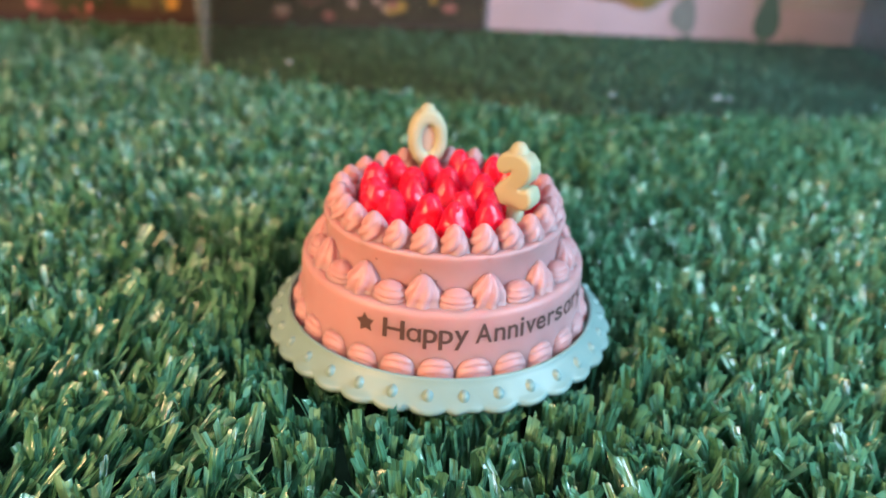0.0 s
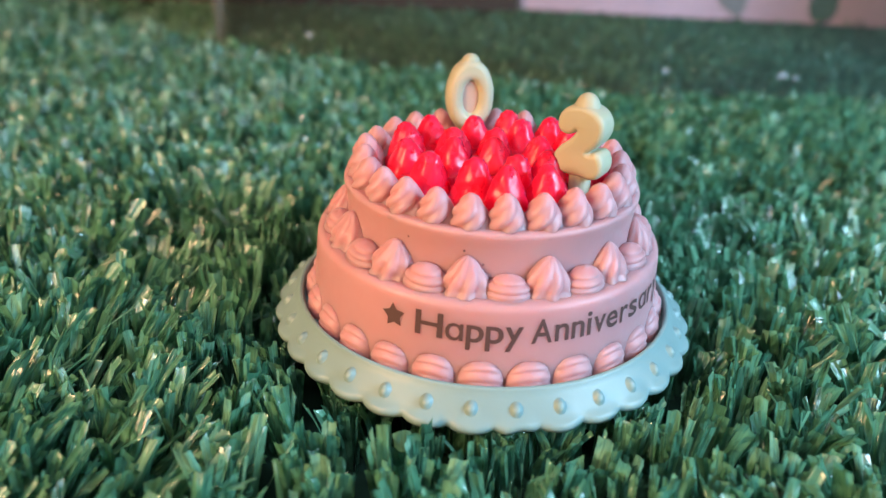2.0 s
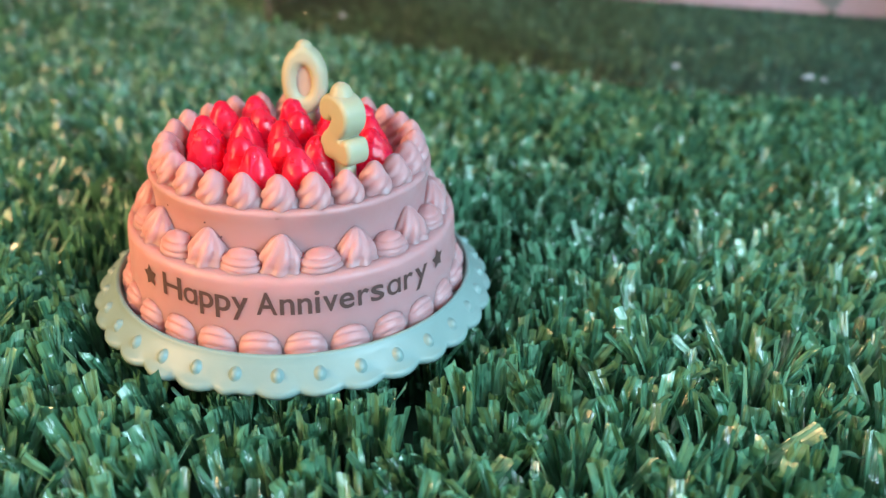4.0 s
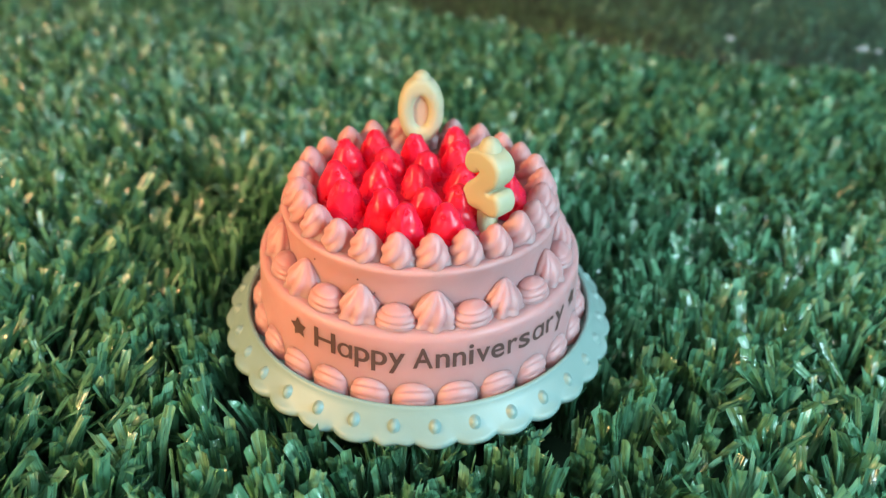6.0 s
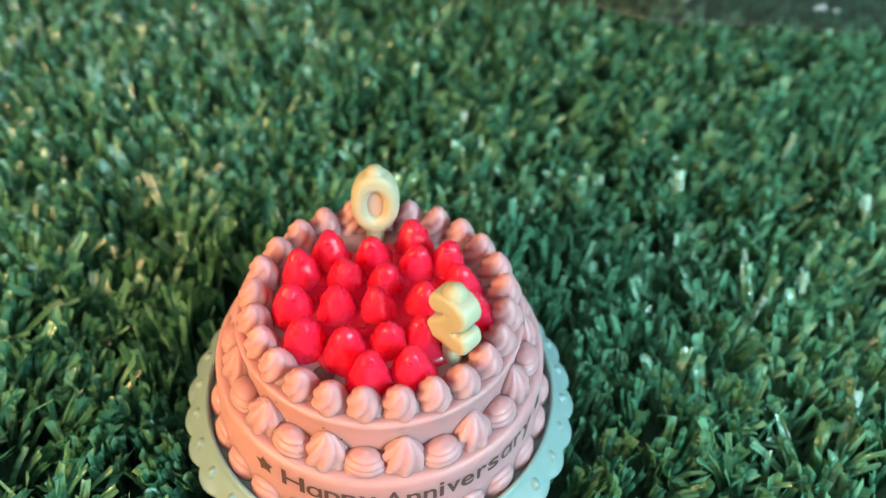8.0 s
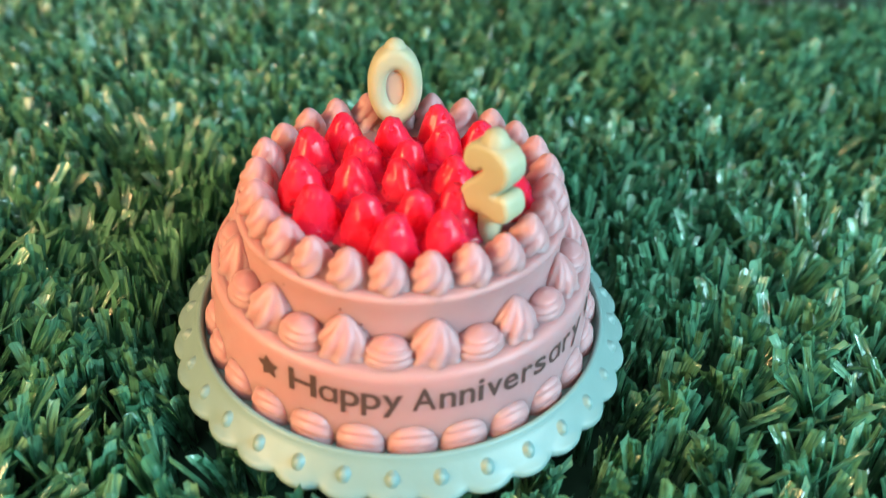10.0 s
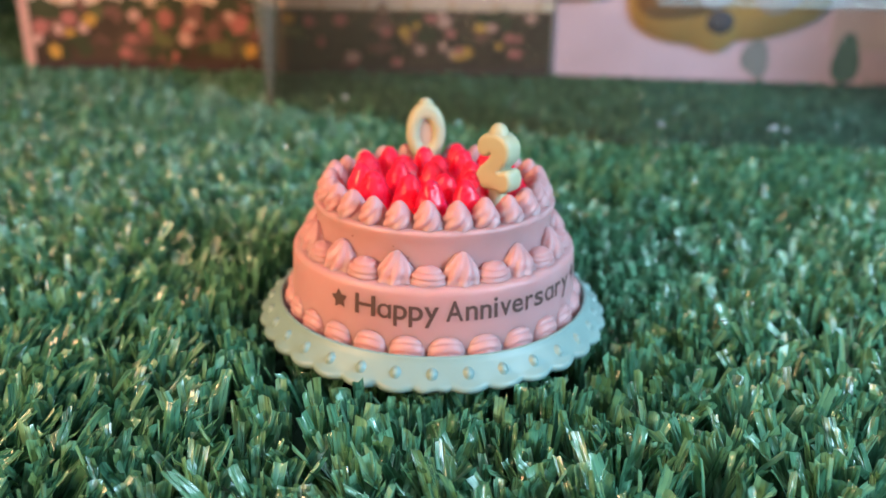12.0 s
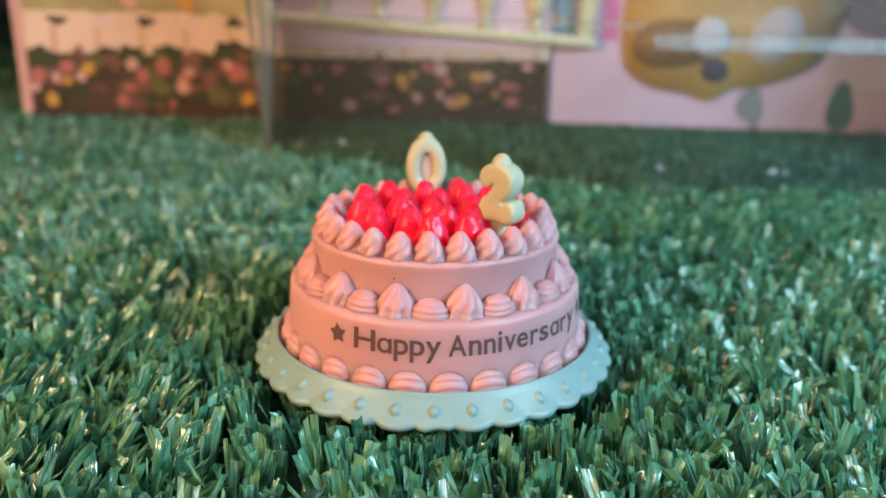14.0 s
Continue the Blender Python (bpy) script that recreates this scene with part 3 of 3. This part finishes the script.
part("peg", lathe([(1.2, -0.6), (1.2, 4.6), (0, 4.6)], 20), CREAM, candle)

# ---- boxes and the clear case behind ----
BASE = 8.6  # top of the pressed turf
GREEN_PRINT = plastic("leaf_print", (0.035, 0.045, 0.022), 0.4, vary=0.5, grain=300)
MOSS_PRINT = plastic("moss_print", (0.40, 0.34, 0.17), 0.4, vary=0.3, grain=300)
ORANGE_PRINT = plastic("orange_print", (0.55, 0.29, 0.06), 0.4)
ROSE_PRINT = plastic("rose_print", (0.44, 0.14, 0.13), 0.4)
BLUSH_PRINT = plastic("blush_print", (0.60, 0.33, 0.29), 0.4)
MAUVE_PRINT = plastic("mauve_print", (0.66, 0.50, 0.53), 0.4, vary=0.15, grain=200)
BLUE_PRINT = plastic("blue_print", (0.16, 0.34, 0.50), 0.4)
MAGENTA_PRINT = plastic("magenta_print", (0.80, 0.20, 0.45), 0.4)
GOLD = plastic("gold_plastic", (0.74, 0.43, 0.14), 0.4, 0.1, vary=0.2, grain=200)
WHITE = plastic("white_plush", (0.74, 0.66, 0.68), 0.7, 0.1, vary=0.1, grain=500)
GREY = plastic("dark_grey_plush", (0.10, 0.08, 0.10), 0.7)
LINE_PRINT = plastic("brown_line_print", (0.64, 0.40, 0.27), 0.4)
OLIVE_PRINT = plastic("olive_print", (0.11, 0.11, 0.045), 0.4, vary=0.3, grain=200)
LOAM_PRINT = plastic("loam_print", (0.16, 0.07, 0.06), 0.4, vary=0.3, grain=200)
SAGE_PRINT = plastic("sage_print", (0.10, 0.18, 0.14), 0.4, vary=0.3, grain=200)


def slab(x0, x1, z0, z1, t=0.3):
    return box(bmesh.new(), x0, x1, -t, 0, z0, z1)


def blot(x, z, rx, rz, y=-0.5, lobes=5, deep=0.22, seed=0):
    """A flat printed blot with a lobed edge, lying on a box's front."""
    rng = random.Random(seed)
    bm, n, ph = bmesh.new(), 30, rng.uniform(0, 6)
    ring = []
    for i in range(n):
        a = 2 * math.pi * i / n
        k = 1 + deep * math.cos(lobes * a + ph) + 0.08 * math.sin(2 * a + 3 * ph)
        ring.append((x + rx * k * math.cos(a), z + rz * k * math.sin(a)))
    top = [bm.verts.new((px * MM, y * MM, pz * MM)) for px, pz in ring]
    low = [bm.verts.new((px * MM, 0, pz * MM)) for px, pz in ring]
    bm.faces.new(top[::-1])
    for i in range(n):
        j = (i + 1) % n
        bm.faces.new((top[i], top[j], low[j], low[i]))
    bmesh.ops.recalc_face_normals(bm, faces=bm.faces)
    return bm


def patch(points, y):
    """A flat raised shape with a smoothed outline on a box's front."""
    for _ in range(2):
        points = [(p[0] * (1 - k) + q[0] * k, p[1] * (1 - k) + q[1] * k) for p, q in zip(points, points[1:] + points[:1]) for k in (0.25, 0.75)]
    bm = bmesh.new()
    top = [bm.verts.new((px * MM, y * MM, pz * MM)) for px, pz in points]
    low = [bm.verts.new((px * MM, 0, pz * MM)) for px, pz in points]
    bm.faces.new(top)
    for i in range(len(points)):
        j = (i + 1) % len(points)
        bm.faces.new((top[i], top[j], low[j], low[i]))
    bmesh.ops.recalc_face_normals(bm, faces=bm.faces)
    bmesh.ops.triangulate(bm, faces=bm.faces)
    return bm


def bulge(x, z, rx, rz, depth, turn=0.0):
    bm = bmesh.new()
    bmesh.ops.create_uvsphere(bm, u_segments=28, v_segments=18, radius=1.0)
    bm.transform(mmpose(x, 0, z, 0, turn, 0) @ Matrix.Diagonal((rx * MM, depth * MM, rz * MM, 1)))
    return bm


BACK = Matrix.Scale(0.956, 4)  # size of the boxes behind
picture_box = empty("picture_box", mmpose(-158.7, 214, BASE) @ BACK)
tagged(picture_box, "card toy box printed with a picket fence and flowers", "toy box")
part("body", bevelled_box(0, 213.5, 0, 70, 0, 120, 0.6), CARD_WALL, picture_box)
part("printed_soil", slab(4.5, 213, 0.3, 25.5), CARD_BROWN, picture_box, smooth=False)
part("printed_ledge", slab(5, 213, 0.3, 3.6, 0.36), plastic("plum_print", (0.055, 0.03, 0.032), 0.4, vary=0.3, grain=200), picture_box, smooth=False)
part("printed_sky", slab(4.6, 102, 41.8, 119, 0.22), MOSS_PRINT, picture_box, smooth=False)
part("printed_edge", slab(0.4, 4.2, 1, 119), BLUSH_PRINT, picture_box, smooth=False)
rng = random.Random(21)
for i in range(12):  # pickets with gaps between and a leaf at each gap
    x = 16.0 + 17.4 * i
    part("printed_picket", slab(x - 16.0, x - 1.6, 25.6, 41.5, 0.25) if i else slab(4.4, x - 1.6, 25.6, 41.5, 0.25), CARD_WHITE, picture_box, smooth=False)
    part("printed_gap", slab(x - 1.3, x + 1.1, 25.7, 36, 0.28), LINE_PRINT, picture_box, smooth=False)
    part("printed_leaf", blot(x + 2, 38.2, 3.8, 1.8, -0.42 - 0.004 * i, 3, 0.2, i), (GREEN_PRINT, MAUVE_PRINT)[i % 2 if i < 4 else 0], picture_box, smooth=False)
    part("printed_moss", blot(x + 4 + rng.uniform(-4, 4), 43.5 + rng.uniform(-1, 1), 9, 2.6, -0.30 - 0.004 * i, 4, 0.2, i + 40), MOSS_PRINT, picture_box, smooth=False)
for lift, (x, z, r, mat) in enumerate([(12.9, 7.3, 3.4, ORANGE_PRINT), (28.3, 19.7, 3.4, ORANGE_PRINT), (91.6, 8.6, 3.4, ORANGE_PRINT), (107.4, 21.6, 2.8, ORANGE_PRINT), (69.2, 45.5, 4.2, ORANGE_PRINT), (47.2, 46.5, 4.5, BLUSH_PRINT),
                     (8.4, 16.7, 4.0, ROSE_PRINT), (20.1, 20.2, 3.8, ROSE_PRINT), (25.3, 16.5, 2.6, BLUSH_PRINT), (58.4, 20.8, 4.0, ROSE_PRINT), (49.7, 17.4, 3.4, ROSE_PRINT), (87.6, 18.7, 4.6, ROSE_PRINT),
                     (31.3, 9.2, 3.2, CARD_BROWN), (41.3, 7.1, 3.0, ROSE_PRINT), (65.7, 13.1, 3.6, BLUSH_PRINT), (68.3, 18.5, 2.6, BLUSH_PRINT), (46.1, 21.8, 3.0, BLUSH_PRINT), (6.5, 12, 2.6, BLUSH_PRINT), (15.5, 16.0, 2.6, BLUSH_PRINT), (84, 22, 2.4, BLUSH_PRINT)]):
    part("printed_flower", blot(x, z, r * 0.78, r * 0.78, -0.85 - 0.006 * lift, 5, 0.16, int(x * 10)), mat, picture_box, smooth=False)
for x, z, rx, rz in [(10, 24, 6, 4), (24, 23, 5, 3.5), (36, 25, 5, 3.2), (45, 24, 6, 4.5), (61, 26, 6, 3.5), (73, 22, 5, 5), (86, 27, 7, 4.5), (97, 24, 6, 4)]:
    part("printed_bush", blot(x, z, rx, rz, -0.36 - 0.0006 * x, 6, 0.14, int(x)), GREEN_PRINT, picture_box, smooth=False)
for i in range(70):
    x, z = rng.uniform(8, 208) if i % 2 else rng.uniform(8, 100), rng.uniform(5, 26)
    part("printed_bush", blot(x, z, rng.uniform(2, 5), rng.uniform(1.8, 3.6), -0.45 - 0.005 * i, 4, 0.2, i + 90), (GREEN_PRINT, LOAM_PRINT, GREEN_PRINT, LOAM_PRINT, OLIVE_PRINT, GREEN_PRINT, LOAM_PRINT)[i % 7], picture_box, smooth=False)
for i in range(34):
    x, z = rng.uniform(6, 210) if i < 12 else rng.uniform(112, 210), rng.uniform(5, 24)
    part("printed_flower", blot(x, z, rng.uniform(1.2, 2.8), rng.uniform(1.2, 2.4), -1.0 - 0.006 * i, 5, 0.16, i + 150), (ROSE_PRINT, BLUSH_PRINT, ROSE_PRINT, ORANGE_PRINT)[i % 4], picture_box, smooth=False)
part("printed_panel", slab(103, 213, 30, 119, 0.7), CARD_PINK, picture_box, smooth=False)

pink_box = empty("pink_box", mmpose(46.3, 217, BASE, 0, 0, -7) @ BACK)
tagged(pink_box, "lilac pink card toy box with gold and white toy shapes", "toy box")
part("body", bevelled_box(0, 190, 0, 60, 0, 120, 0.6), CARD_PINK, pink_box)
part("printed_stripe", slab(0.6, 9, 36, 119), BLUE_PRINT, pink_box, smooth=False)
part("printed_stripe", slab(19.5, 25.5, 34, 119), MAGENTA_PRINT, pink_box, smooth=False)
GOLD_EDGE = [(28, 62), (27.5, 27), (35, 18.5), (46, 15), (54, 15), (61, 11.5), (67, 12), (71, 17), (81, 17), (93, 21), (104, 27), (109, 38), (115, 62)]
part("gold_shape", patch(GOLD_EDGE, -2.2), GOLD, pink_box, "gold and brown moulded shape")
part("brown_patch", patch([(30, 31), (36, 42), (52, 43), (72, 40), (68, 29), (50, 24), (36, 24)], -2.6), plastic("brown_moulding", (0.40, 0.20, 0.09), 0.4, vary=0.25, grain=200), pink_box)
part("dusk_patch", patch([(109.5, 37.5), (114, 62), (150, 62), (150, 37.5)], -0.7), plastic("dusk_print", (0.27, 0.21, 0.27), 0.4, vary=0.2, grain=150), pink_box, smooth=False)
part("white_knob", bulge(61.5, 36.0, 8.4, 8.8, 5, -35), WHITE, pink_box, "soft white rounded knob")
part("white_knob", bulge(86.5, 37.2, 9.6, 12.2, 6, 35), WHITE, pink_box, "soft white rounded knob")
part("dark_knob", bulge(64.5, 23.4, 6.2, 5.4, 4.5), GREY, pink_box, "dark grey rounded knob")
part("printed_patch", blot(80.5, 9.5, 5, 7.5, -0.6, 3, 0.1, 12), plastic("slate_print", (0.28, 0.28, 0.30), 0.4, vary=0.2, grain=150), pink_box, smooth=False)
part("printed_patch", blot(115, 10, 5.5, 9, -0.6, 3, 0.1, 13), SAGE_PRINT, pink_box, smooth=False)
part("printed_band", slab(107, 189, 31.5, 37, 0.9), plastic("pale_lilac_print", (0.6, 0.55, 0.66), 0.4), pink_box, smooth=False)
part("printed_band", slab(108, 189, 14, 31.2, 0.45), MAUVE_PRINT, pink_box, smooth=False)

case = empty("clear_case", mmpose(0, 0, BASE))
tagged(case, "clear plastic display case with a bent front", "plastic case")
for (ax, ay), (bx, by) in zip(CASE[:3] + CASE[4:], CASE[1:4] + CASE[:1]):
    ln = math.hypot(bx - ax, by - ay)
    m = mmpose(ax, ay, 0, 0, 0, math.degrees(math.atan2(by - ay, bx - ax)))
    part("panel", box(bmesh.new(), 0, ln, 0, 0.35, 0.2, 110), CLEAR_EDGE if (ax, ay) == CASE[4] else CLEAR, case, smooth=False, m=m)
    if (bx, by) in CASE[1:3]:
        low, high = (41.0, 43.0) if (bx, by) == CASE[1] else (36.0, 40.0)
        part("fold_strip", bevelled_box(1.5, ln - 0.5, -1.6, -0.1, low, high, 0.5), CLEAR_EDGE, case, "hazy stiffening fold", smooth=False, m=m)
SCUFF = plastic("white_scuff", (0.30, 0.36, 0.40), 0.3)
for edge, along, z, rx, rz in ((0, 27.1, 5.8, 1.0, 0.6), (1, 6.2, 5.8, 0.8, 0.5), (1, 36.0, 5.4, 1.3, 0.6), (1, 39.5, 5.0, 0.7, 0.35)):
    (ax, ay), (bx, by) = CASE[edge], CASE[edge + 1]
    m = mmpose(ax, ay, 0, 0, 0, math.degrees(math.atan2(by - ay, bx - ax)))
    part("scuff", blot(along, z, rx, rz, -0.12, 3, 0.3, int(along)), SCUFF, case, "small whitish scuff on the plastic", smooth=False, m=m)
part("rounded_corner", lathe([(1.2, 0.1), (3.0, 25), (6.5, 60), (8.0, 110)], 24), CLEAR_EDGE, case, "hazy rounded plastic corner", m=mmpose(CASE[0][0] + 1, CASE[0][1] + 1, 0))

# ---- the toy railing in front of the picture box ----
rail = empty("toy_fence", mmpose(-63.1, 211.5, 47.9, 0, 3.5, 0) @ BACK)
tagged(rail, "cream yellow plastic toy balcony railing", "toy fence")
part("bottom_rail", bevelled_box(-1, 131, -2.5, 2.5, -1.9, 1.9, 0.8), FENCE, rail)
part("end_post", bevelled_box(-1, 3.2, -2.2, 2.2, 1.7, 40, 0.8), FENCE, rail)
part("end_post", bevelled_box(123.5, 129.5, -2.2, 2.2, 1.7, 40, 0.8), FENCE, rail)
first = None
prof = [(2.2, 1.6), (2.7, 2.3), (2.5, 4.0), (1.8, 6.0), (1.6, 8.5), (2.6, 9.2), (3.6, 11.5), (3.9, 15), (3.2, 20), (2.0, 26), (2.2, 40), (0, 40)]
for x in (22.3, 44.6, 66, 86.8, 106.8):
    if first is None:
        first = part("baluster", lathe(prof, 24), FENCE, rail, m=mmpose(x, 0, 0))
    else:
        share("baluster", first, rail, mmpose(x, 0, 0))
